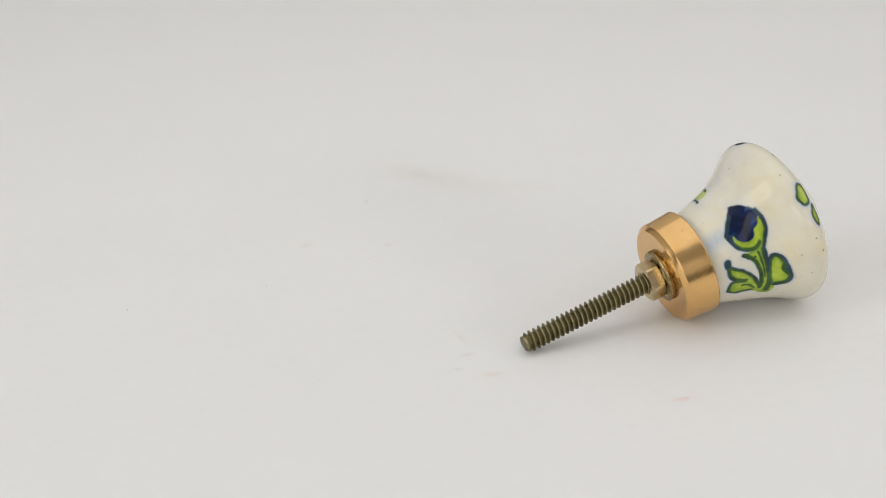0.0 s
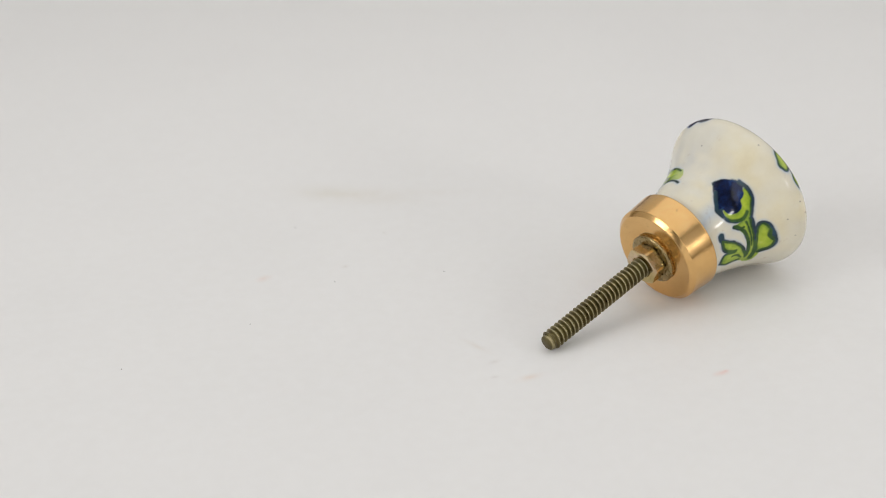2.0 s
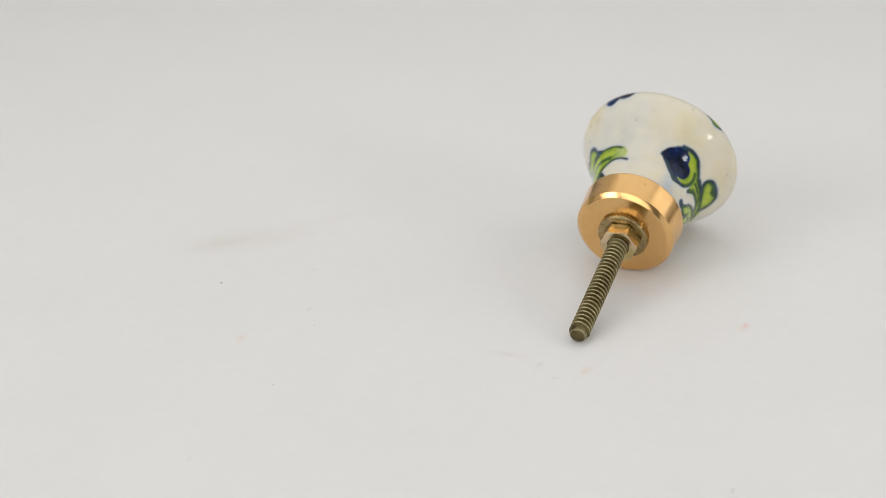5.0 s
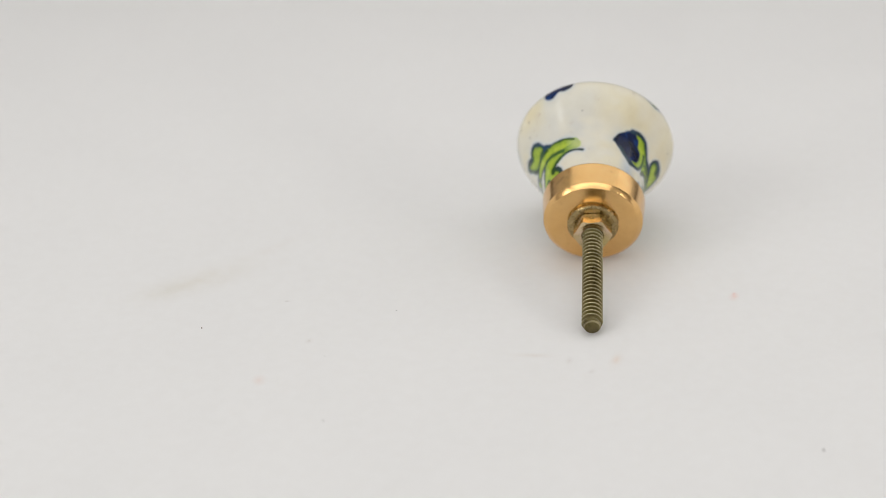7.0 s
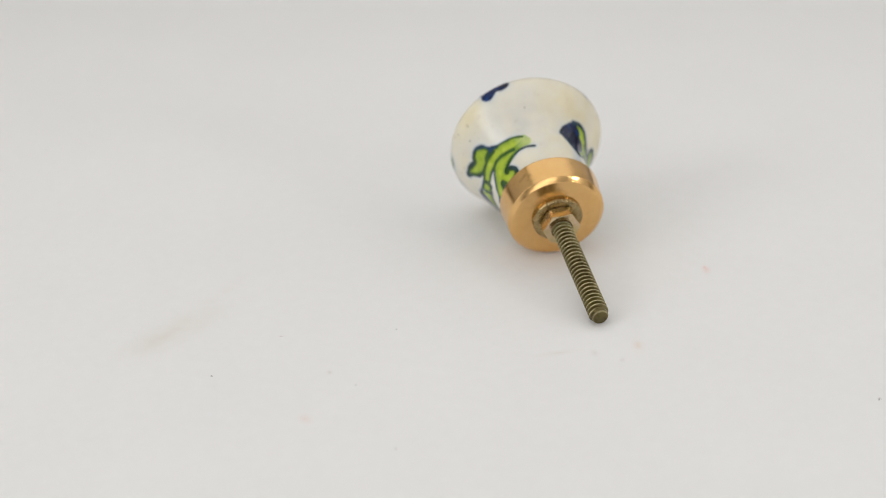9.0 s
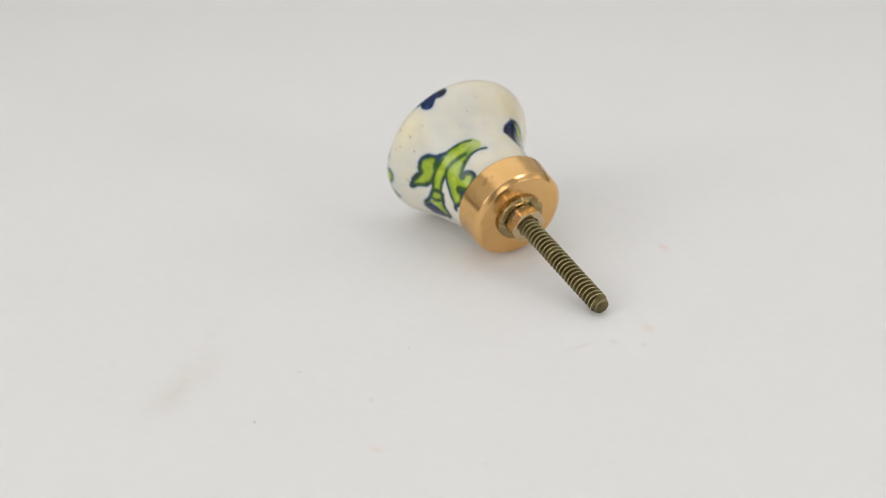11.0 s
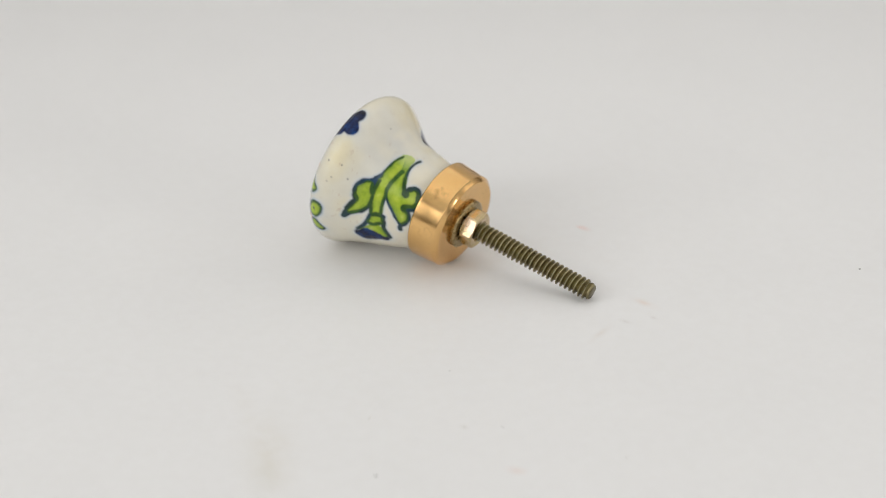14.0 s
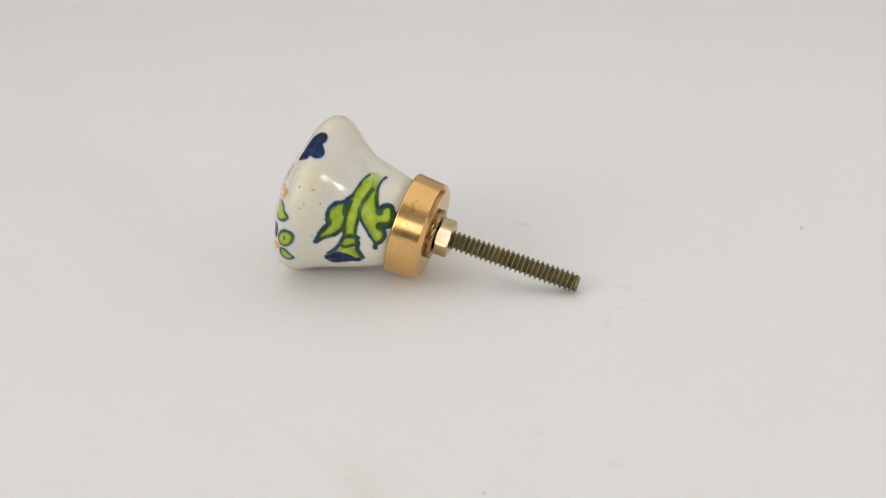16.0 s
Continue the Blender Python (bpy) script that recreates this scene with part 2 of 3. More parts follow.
def build_table():
    top_z = -0.037 + DECK
    table = new("table")
    table.location = (0, 0, Z0)
    bm = bmesh.new()
    bmesh.ops.create_cube(bm, size=1)
    for v in bm.verts:
        v.co = Vector((v.co.x * 1.5, v.co.y * 0.9, (v.co.z - 0.5) * 0.03 + top_z - Z0))
    bmesh.ops.bevel(bm, geom=bm.edges[:], offset=0.003, segments=2, affect="EDGES")
    part("tabletop", bm, TABLE, table)
    for x in (-0.69, 0.69):
        for y in (-0.39, 0.39):
            bm = bmesh.new()
            bmesh.ops.create_cube(bm, size=1)
            for v in bm.verts:
                v.co = Vector((x + v.co.x * 0.05, y + v.co.y * 0.05, (v.co.z + 0.5) * (top_z - 0.03 - Z0)))
            part("leg", bm, TABLE, table)
    return tagged(table, "plain grey table under the turntable", "table")


build_table()


# ---- turntable ----
def build_turntable():
    """A white display turntable; its platter fills the view."""
    rad, thick = 0.275, 0.012
    rings = [(-thick, 0.0), (-thick, rad - 0.002), (-thick + 0.002, rad), (-0.002, rad), (-0.0006, rad - 0.0006), (0.0, rad - 0.002), (0.0, 0.12), (0.0, 0.0)]
    v, f = lathe(rings, 128, lambda s, r, a: (r * math.cos(a), r * math.sin(a), s))
    table = new("turntable")
    table.location = (0, 0, DECK)
    mesh_object("platter", v, f, PLATTER, table, "white matte round platter with faint smudges")
    v, f = lathe([(-0.037, 0.0), (-0.037, 0.10), (-0.034, 0.103), (-0.015, 0.103), (-0.0125, 0.10), (-0.0125, 0.0)], 64,
                 lambda s, r, a: (r * math.cos(a), r * math.sin(a), s))
    mesh_object("base", v, f, PLASTIC, table)
    return tagged(table, "white round display turntable with faint smudges and dust", "turntable")


turntable = build_turntable()


def speck(x, y, size, seed, mat=SPECK, long=1.0, turn=0.0):
    """A grain of dust lying on the platter."""
    rnd = random.Random(seed)
    bm = bmesh.new()
    bmesh.ops.create_icosphere(bm, subdivisions=1, radius=1)
    c, s = math.cos(radians(turn)), math.sin(radians(turn))
    for v in bm.verts:
        k = size * rnd.uniform(0.7, 1.25)
        px, py = v.co.x * k * long, v.co.y * k
        v.co = Vector(((x + 0.017) * U + px * c - py * s, (y + 0.006) * U + px * s + py * c, size * 0.28 + v.co.z * size * 0.3))
    part("speck", bm, mat, turntable, "dark grain of dust" if mat == SPECK else "pale bit of lint", True)


speck(-1.951, 0.123, 0.00017, 1)
speck(-1.293, 0.357, 0.00016, 2)
speck(-0.830, 1.320, 0.00022, 3, long=1.5, turn=40)
speck(-0.515, -1.662, 0.00028, 4)
speck(-0.794, 0.656, 0.00012, 5)
speck(-0.249, 0.587, 0.00014, 6)
speck(-0.702, 0.798, 0.00022, 7, LINT)
speck(-0.408, 1.104, 0.00012, 8, LINT, 6.0, -58)


# ---- the knob, lying on its side: every length below in fitted units ----
AXIS_A = np.array((-0.0317, -0.3332, 0.0415))             # middle of the fitting's axis at the screw's tip
AXIS_D = np.array((0.8861, 0.3892, 0.2517))
TIP = np.array((-0.0241, -0.3484, 0.0381))                # the screw leans a little in its hole
SCREW_D = np.array((0.8749, 0.4108, 0.2565))
HEAD_O = np.array((1.0477, 0.1460, 0.3475))
HEAD_D = np.array((0.8763, 0.3960, 0.2742))
BASE = np.array((0.62, -0.03, -0.0105))                       # the knob's own origin, on the platter

knob = new("cabinet_knob")
tagged(knob, "hand-painted cream ceramic cabinet knob with brass collar lying on its side", "knob")


def frame_of(d):
    d = d / np.linalg.norm(d)
    u = np.cross(d, (0, 0, 1.0))
    u /= np.linalg.norm(u)
    return u, np.cross(u, d), d


def placer(o, d):
    u, v, d = frame_of(d)
    return lambda s, r, a: tuple((o + s * d + r * (math.cos(a) * u - math.sin(a) * v) - BASE) * U)


# head: polar profile about HEAD_O (angle from the front pole, radius), natural spline
KN = np.radians([0, 12, 24, 36, 46, 55, 62, 68, 74, 80, 88, 96, 104, 112, 122, 132, 142, 152, 162])
KR = np.array([0.3193, 0.3056, 0.3063, 0.3287, 0.3618, 0.3984, 0.424, 0.4311, 0.4154, 0.3804, 0.3392, 0.314, 0.3004, 0.2977, 0.3076, 0.3304, 0.3642, 0.4079, 0.4612])


def spline(x, k, r):
    n, h = len(k), np.diff(k)
    m, b = np.zeros((n, n)), np.zeros(n)
    m[0, 0] = m[-1, -1] = 1
    for i in range(1, n - 1):
        m[i, i - 1], m[i, i], m[i, i + 1] = h[i - 1], 2 * (h[i - 1] + h[i]), h[i]
        b[i] = 6 * ((r[i + 1] - r[i]) / h[i] - (r[i] - r[i - 1]) / h[i - 1])
    c = np.linalg.solve(m, b)
    j = np.clip(np.searchsorted(k, x) - 1, 0, n - 2)
    p, q, hh = x - k[j], k[j + 1] - x, h[j]
    return c[j] * q ** 3 / (6 * hh) + c[j + 1] * p ** 3 / (6 * hh) + (r[j] / hh - c[j] * hh / 6) * q + (r[j + 1] / hh - c[j + 1] * hh / 6) * p


def uneven(ph, a):
    """The hand-thrown head is not quite round."""
    def g(c, w):
        return np.exp(-((ph - radians(c)) / radians(w)) ** 2)
    return (g(68, 22) * (0.0009 * np.cos(2 * a) - 0.0033 * np.sin(2 * a) + 0.0021 * np.cos(3 * a) - 0.0008 * np.sin(3 * a))
            + g(30, 22) * (0.0126 * np.cos(2 * a) + 0.0247 * np.sin(2 * a) + 0.0009 * np.cos(a) + 0.0083 * np.sin(a))
            + g(110, 28) * (-0.0113 * np.cos(2 * a) + 0.0003 * np.sin(2 * a) - 0.0137 * np.cos(a) - 0.0172 * np.sin(a)))


# brush work on the head: (angle round the axis, angle from the front pole) in degrees
FILLS = []
FILLS.append(("blue", "", 0.000, [(68.0, 113.0), (66.8, 106.5), (58.6, 99.2), (50.0, 94.1), (40.9, 92.7), (34.1, 94.4), (41.7, 97.4), (37.5, 103.5), (31.5, 115.4), (34.3, 124.3), (36.6, 127.5), (43.3, 128.8), (53.3, 122.7)]))
FILLS.append(("green", "", 0.000, [(38.4, 123.2), (32.6, 120.7), (27.7, 115.8), (28.7, 110.0), (34.7, 106.6), (38.9, 102.8), (42.9, 97.4), (43.3, 94.5), (36.6, 94.7), (29.7, 96.7), (23.5, 100.1), (17.9, 104.7), (16.3, 110.5), (19.5, 117.1), (24.2, 121.6), (31.2, 123.9)]))
FILLS.append(("navy", "", 0.000, [(67.5, 110.7), (65.6, 105.3), (59.9, 101.4), (54.6, 97.5), (48.1, 96.3), (42.3, 98.3), (37.5, 103.5), (31.4, 107.6), (28.9, 111.7), (30.7, 117.5), (35.7, 121.1), (42.0, 122.2), (44.9, 125.1), (50.6, 124.1), (57.7, 118.7), (63.3, 116.0)]))
FILLS.append(("green", "", 0.000, [(15.5, 121.1), (16.0, 114.1), (16.8, 106.8), (14.0, 104.3), (4.3, 104.7), (-5.3, 103.8), (-18.3, 104.0), (-30.6, 104.3), (-39.0, 107.5), (-37.1, 114.2), (-29.1, 111.8), (-18.6, 110.4), (-7.9, 110.7), (2.3, 113.0), (9.8, 117.0)]))
FILLS.append(("green", "", 0.000, [(4.3, 95.9), (3.0, 91.9), (-2.5, 89.8), (-9.8, 89.1), (-14.2, 88.0), (-18.8, 88.2), (-23.5, 91.1), (-26.2, 95.1), (-26.4, 100.1), (-18.5, 102.0), (-8.5, 101.2), (-0.1, 99.0)]))
FILLS.append(("green", "", 0.000, [(8.0, 135.5), (1.9, 131.3), (-3.7, 126.4), (-12.0, 120.5), (-20.9, 115.4), (-30.2, 111.2), (-37.5, 113.1), (-31.3, 120.2), (-18.8, 125.9), (-11.4, 131.7), (-3.0, 135.3)]))
FILLS.append(("green", "", 0.000, [(-24.0, 137.9), (-16.0, 136.4), (-13.6, 132.2), (-15.9, 126.3), (-23.6, 120.7), (-32.4, 118.0), (-31.1, 124.3), (-30.6, 130.0), (-28.3, 134.9)]))
FILLS.append(("green", "", 0.000, [(-38.6, 112.9), (-37.0, 106.8), (-30.7, 102.3), (-28.1, 99.1), (-36.4, 100.8), (-41.6, 105.0)]))
FILLS.append(("green", "", 0.000, [(106.5, 117.0), (112.4, 112.4), (121.9, 110.1), (131.9, 108.1), (141.1, 107.1), (148.7, 106.0), (155.8, 105.8), (164.2, 106.8), (172.9, 108.2), (-177.6, 110.4), (-176.8, 115.3), (-179.8, 118.9), (171.9, 118.2), (162.6, 117.4), (152.7, 117.1), (142.8, 118.2), (133.6, 120.5), (122.3, 121.4), (110.1, 121.1)]))
FILLS.append(("green", "", 0.000, [(108.8, 116.6), (107.1, 121.3), (115.6, 121.9), (124.4, 123.8), (133.3, 126.7), (141.3, 129.5), (147.0, 132.5), (142.0, 134.8), (138.7, 138.3), (142.1, 141.6), (149.9, 143.2), (156.0, 142.0), (160.3, 138.5), (163.9, 137.1), (168.4, 139.9), (175.7, 140.6), (-177.0, 138.4), (178.3, 134.5), (170.2, 129.6), (163.7, 124.4), (157.7, 120.2), (148.4, 118.4), (138.5, 118.9), (127.3, 119.3)]))
FILLS.append(("green", "", 0.000, [(152.8, 101.3), (155.1, 96.3), (159.3, 93.3), (164.3, 92.0), (170.4, 93.2), (173.7, 95.5), (178.6, 93.4), (-177.2, 91.2), (-173.1, 90.3), (-172.7, 93.8), (-174.9, 97.6), (-178.5, 101.8), (176.0, 105.2), (170.2, 106.9), (163.2, 106.5), (156.8, 104.4)]))
FILLS.append(("green", "", 0.000, [(-165.7, 108.3), (-172.5, 111.4), (-176.1, 115.5), (-176.0, 120.1), (-170.2, 122.5), (-165.4, 118.6), (-162.9, 113.3)]))
FILLS.append(("green", "", 0.000, [(-152.9, 102.5), (-159.8, 108.0), (-163.6, 113.2), (-163.9, 118.8), (-159.2, 123.1), (-150.4, 126.4), (-146.5, 121.7), (-150.9, 116.7), (-153.6, 110.5)]))
FILLS.append(("navy", "", 0.000, [(-144.7, 97.1), (-151.1, 98.7), (-155.4, 103.3), (-155.1, 108.9), (-153.3, 114.6), (-149.4, 119.7), (-146.9, 124.5), (-148.7, 129.1), (-143.6, 126.4), (-142.8, 118.8), (-139.7, 111.2), (-139.2, 103.8)]))
FILLS.append(("navy", "", 0.000, [(130.6, 57.8), (125.4, 59.7), (120.3, 60.6), (115.2, 61.8), (111.5, 63.1), (108.5, 65.9), (107.6, 68.8), (109.5, 71.3), (113.6, 72.1), (117.8, 71.5), (121.3, 73.2), (124.7, 74.4), (127.6, 73.7), (128.3, 70.7), (128.4, 67.6), (131.5, 65.4)]))
FILLS.append(("green", "blue", 0.014, [(50.1, 63.7), (48.9, 59.5), (42.9, 60.1), (37.2, 62.2), (35.8, 66.2), (38.5, 68.4), (42.6, 68.7)]))
FILLS.append(("green", "blue", 0.014, [(32.3, 59.5), (27.4, 60.0), (21.8, 60.7), (19.1, 62.7), (22.5, 64.2), (28.7, 63.7)]))
FILLS.append(("orange", "", 0.000, [(175.2, 14.9), (163.4, 18.5), (157.9, 57.0), (162.2, 58.5), (165.8, 55.9), (167.4, 43.2)]))
FILLS.append(("green", "blue", 0.013, [(171.7, 47.4), (169.2, 58.1), (173.3, 63.0), (175.3, 67.3), (-179.8, 62.1), (-177.3, 54.2), (177.3, 50.1)]))
FILLS.append(("green", "blue", 0.014, [(-166.6, 64.2), (-171.9, 66.6), (-174.4, 70.5), (-171.2, 73.5), (-165.6, 72.9), (-162.2, 69.6), (-162.3, 65.7)]))
FILLS.append(("green", "blue", 0.012, [(-156.1, 67.5), (-156.9, 70.8), (-149.8, 75.3), (-147.9, 71.2), (-149.8, 68.3)]))
FILLS.append(("navy", "", 0.000, [(-169.4, 54.8), (-171.4, 59.7), (-166.7, 61.7), (-160.8, 60.0)]))
FILLS.append(("orange", "", 0.000, [(-155.2, 60.0), (-158.8, 64.3), (-156.2, 65.9), (-150.8, 62.7)]))
STROKES = []
STROKES.append(("wash", 0.050, [(39.5, 144.3), (44.4, 138.1), (45.0, 132.5), (44.2, 128.1)]))
STROKES.append(("blue", 0.014, [(51.7, 94.7), (45.8, 93.2), (38.7, 92.8), (30.9, 94.7), (23.0, 98.7), (15.2, 102.3)]))
STROKES.append(("blue", 0.018, [(15.2, 102.3), (5.8, 102.7), (-4.2, 102.6), (-16.9, 102.9), (-26.3, 103.0), (-37.2, 105.2)]))
STROKES.append(("blue", 0.015, [(15.5, 122.2), (10.4, 116.9), (2.9, 112.9), (-7.2, 110.6), (-18.7, 109.9), (-30.2, 111.2)]))
STROKES.append(("blue", 0.013, [(43.6, 128.2), (36.3, 127.1), (28.4, 124.9), (22.2, 120.7), (18.8, 114.4), (18.8, 108.4), (22.9, 103.0)]))
STROKES.append(("blue", 0.010, [(14.3, 121.4), (9.2, 117.2), (8.9, 112.1)]))
STROKES.append(("blue", 0.008, [(13.3, 107.9), (5.1, 107.2), (-6.1, 106.6), (-17.9, 106.6)]))
STROKES.append(("blue", 0.017, [(-26.4, 102.5), (-14.7, 102.8), (-4.3, 101.6), (3.6, 98.8), (6.4, 94.6), (3.4, 91.1), (-2.6, 88.7), (-10.4, 87.4), (-16.7, 86.8), (-22.4, 88.5), (-26.0, 92.6), (-28.9, 99.5)]))
STROKES.append(("blue", 0.016, [(-4.3, 89.6), (-9.1, 90.5), (-13.5, 88.3)]))
STROKES.append(("blue", 0.012, [(15.4, 135.4), (9.1, 134.9), (3.0, 130.7), (-3.2, 124.9), (-13.1, 118.5), (-24.1, 113.7), (-32.0, 111.6)]))
STROKES.append(("blue", 0.014, [(15.4, 135.4), (5.6, 136.3), (-3.2, 136.1), (-11.4, 131.7), (-15.2, 124.8)]))
STROKES.append(("blue", 0.022, [(14.8, 135.5), (10.6, 135.9)]))
STROKES.append(("blue", 0.011, [(-24.6, 138.7), (-15.5, 137.2), (-12.4, 133.9), (-16.2, 125.8)]))
STROKES.append(("blue", 0.010, [(-24.6, 138.7), (-30.4, 133.5), (-31.7, 126.7), (-33.0, 119.0)]))
STROKES.append(("blue", 0.008, [(-21.1, 127.8), (-23.3, 122.8), (-30.9, 117.1)]))
STROKES.append(("blue", 0.014, [(60.4, 117.2), (53.3, 122.7), (44.1, 128.0)]))
STROKES.append(("blue", 0.009, [(112.4, 112.4), (122.0, 108.9), (132.4, 107.2), (142.5, 105.4)]))
STROKES.append(("blue", 0.015, [(142.5, 105.4), (148.4, 102.5), (151.4, 99.2), (154.8, 94.2), (159.5, 91.0), (164.6, 90.7), (169.6, 91.7)]))
STROKES.append(("blue", 0.019, [(169.6, 91.7), (173.5, 94.0), (178.3, 91.5), (-176.4, 89.2)]))
STROKES.append(("blue", 0.015, [(-176.4, 89.2), (-168.2, 88.6), (-171.4, 91.8), (-174.2, 96.8), (-177.3, 102.1), (177.0, 106.0), (171.9, 107.4)]))
STROKES.append(("blue", 0.022, [(-171.8, 88.8), (-168.2, 88.2)]))
STROKES.append(("blue", 0.020, [(147.5, 103.3), (154.3, 103.5), (161.6, 106.0)]))
STROKES.append(("blue", 0.013, [(147.8, 106.8), (155.6, 106.3), (164.2, 106.8), (173.0, 107.7), (-176.2, 110.2)]))
STROKES.append(("blue", 0.013, [(127.3, 120.4), (138.2, 118.2), (150.3, 116.9), (160.6, 117.9), (171.1, 118.5), (-178.6, 119.6)]))
STROKES.append(("blue", 0.010, [(150.3, 116.9), (158.3, 118.8), (164.5, 122.6), (171.0, 127.9), (178.9, 132.9), (-174.1, 137.2)]))
STROKES.append(("blue", 0.009, [(103.7, 126.3), (111.6, 124.4), (121.6, 124.4), (132.1, 126.3)]))
STROKES.append(("blue", 0.014, [(132.1, 126.3), (140.3, 128.8), (146.7, 131.9)]))
STROKES.append(("blue", 0.018, [(146.7, 131.9), (140.7, 133.6), (136.2, 136.8), (137.3, 140.1), (143.5, 142.7)]))
STROKES.append(("blue", 0.025, [(143.5, 142.7), (150.0, 144.0), (157.1, 142.6), (160.6, 139.3), (163.0, 136.1)]))
STROKES.append(("blue", 0.015, [(163.3, 137.0), (167.3, 140.5), (174.5, 141.6), (-178.4, 139.8), (-173.4, 137.3), (-168.3, 137.4)]))
STROKES.append(("blue", 0.022, [(145.2, 132.0), (147.2, 133.4)]))
STROKES.append(("blue", 0.016, [(-174.9, 109.9), (-177.5, 115.7), (-177.4, 122.4)]))
STROKES.append(("blue", 0.012, [(-165.5, 107.2), (-163.7, 113.7), (-167.4, 120.4), (-166.9, 124.3)]))
STROKES.append(("blue", 0.014, [(-174.1, 109.5), (-167.8, 108.0), (-160.2, 104.9), (-153.6, 99.5)]))
STROKES.append(("blue", 0.016, [(-177.6, 120.8), (-169.7, 123.5), (-163.5, 123.7), (-155.6, 127.1), (-149.8, 128.7)]))
STROKES.append(("navy", 0.008, [(82.5, 62.7), (79.5, 62.3)]))
STROKES.append(("navy", 0.007, [(72.5, 14.8), (80.9, 7.8), (144.9, 5.6)]))
STROKES.append(("navy", 0.009, [(-166.7, 69.5), (-168.7, 68.5)]))
DOTS = [(151.8, 69.1, 0.0045), (150.5, 77.5, 0.004), (158.5, 83.7, 0.004), (161.7, 74.9, 0.003), (165.7, 73.3, 0.003), (0.8, 66.8, 0.005), (11.6, 69.3, 0.004), (2.7, 79.2, 0.003), (-13.8, 76.0, 0.003), (101.3, 87.4, 0.003), (61.6, 70.6, 0.003)]
# places where the outline is left open and the colour thins out: angles, reach
OPEN = [(107.0, 116.5, 0.060), (66.0, 118.0, 0.02)]



def smooth_line(points, closed, fine=5):
    p = np.array(points, float)
    p[:, 0] = p[0, 0] + (p[:, 0] - p[0, 0] + 180) % 360 - 180
    n, out = len(p), []
    for i in range(n if closed else n - 1):
        if closed:
            a, b, c, d = p[i - 1], p[i], p[(i + 1) % n], p[(i + 2) % n]
        else:
            a, b, c, d = p[max(i - 1, 0)], p[i], p[i + 1], p[min(i + 2, n - 1)]
        for t in np.arange(fine) / fine:
            out.append(0.5 * (2 * b + (c - a) * t + (2 * a - 5 * b + 4 * c - d) * t * t + (3 * b - a - 3 * c + d) * t ** 3))
    if not closed:
        out.append(p[-1])
    return np.array(out)


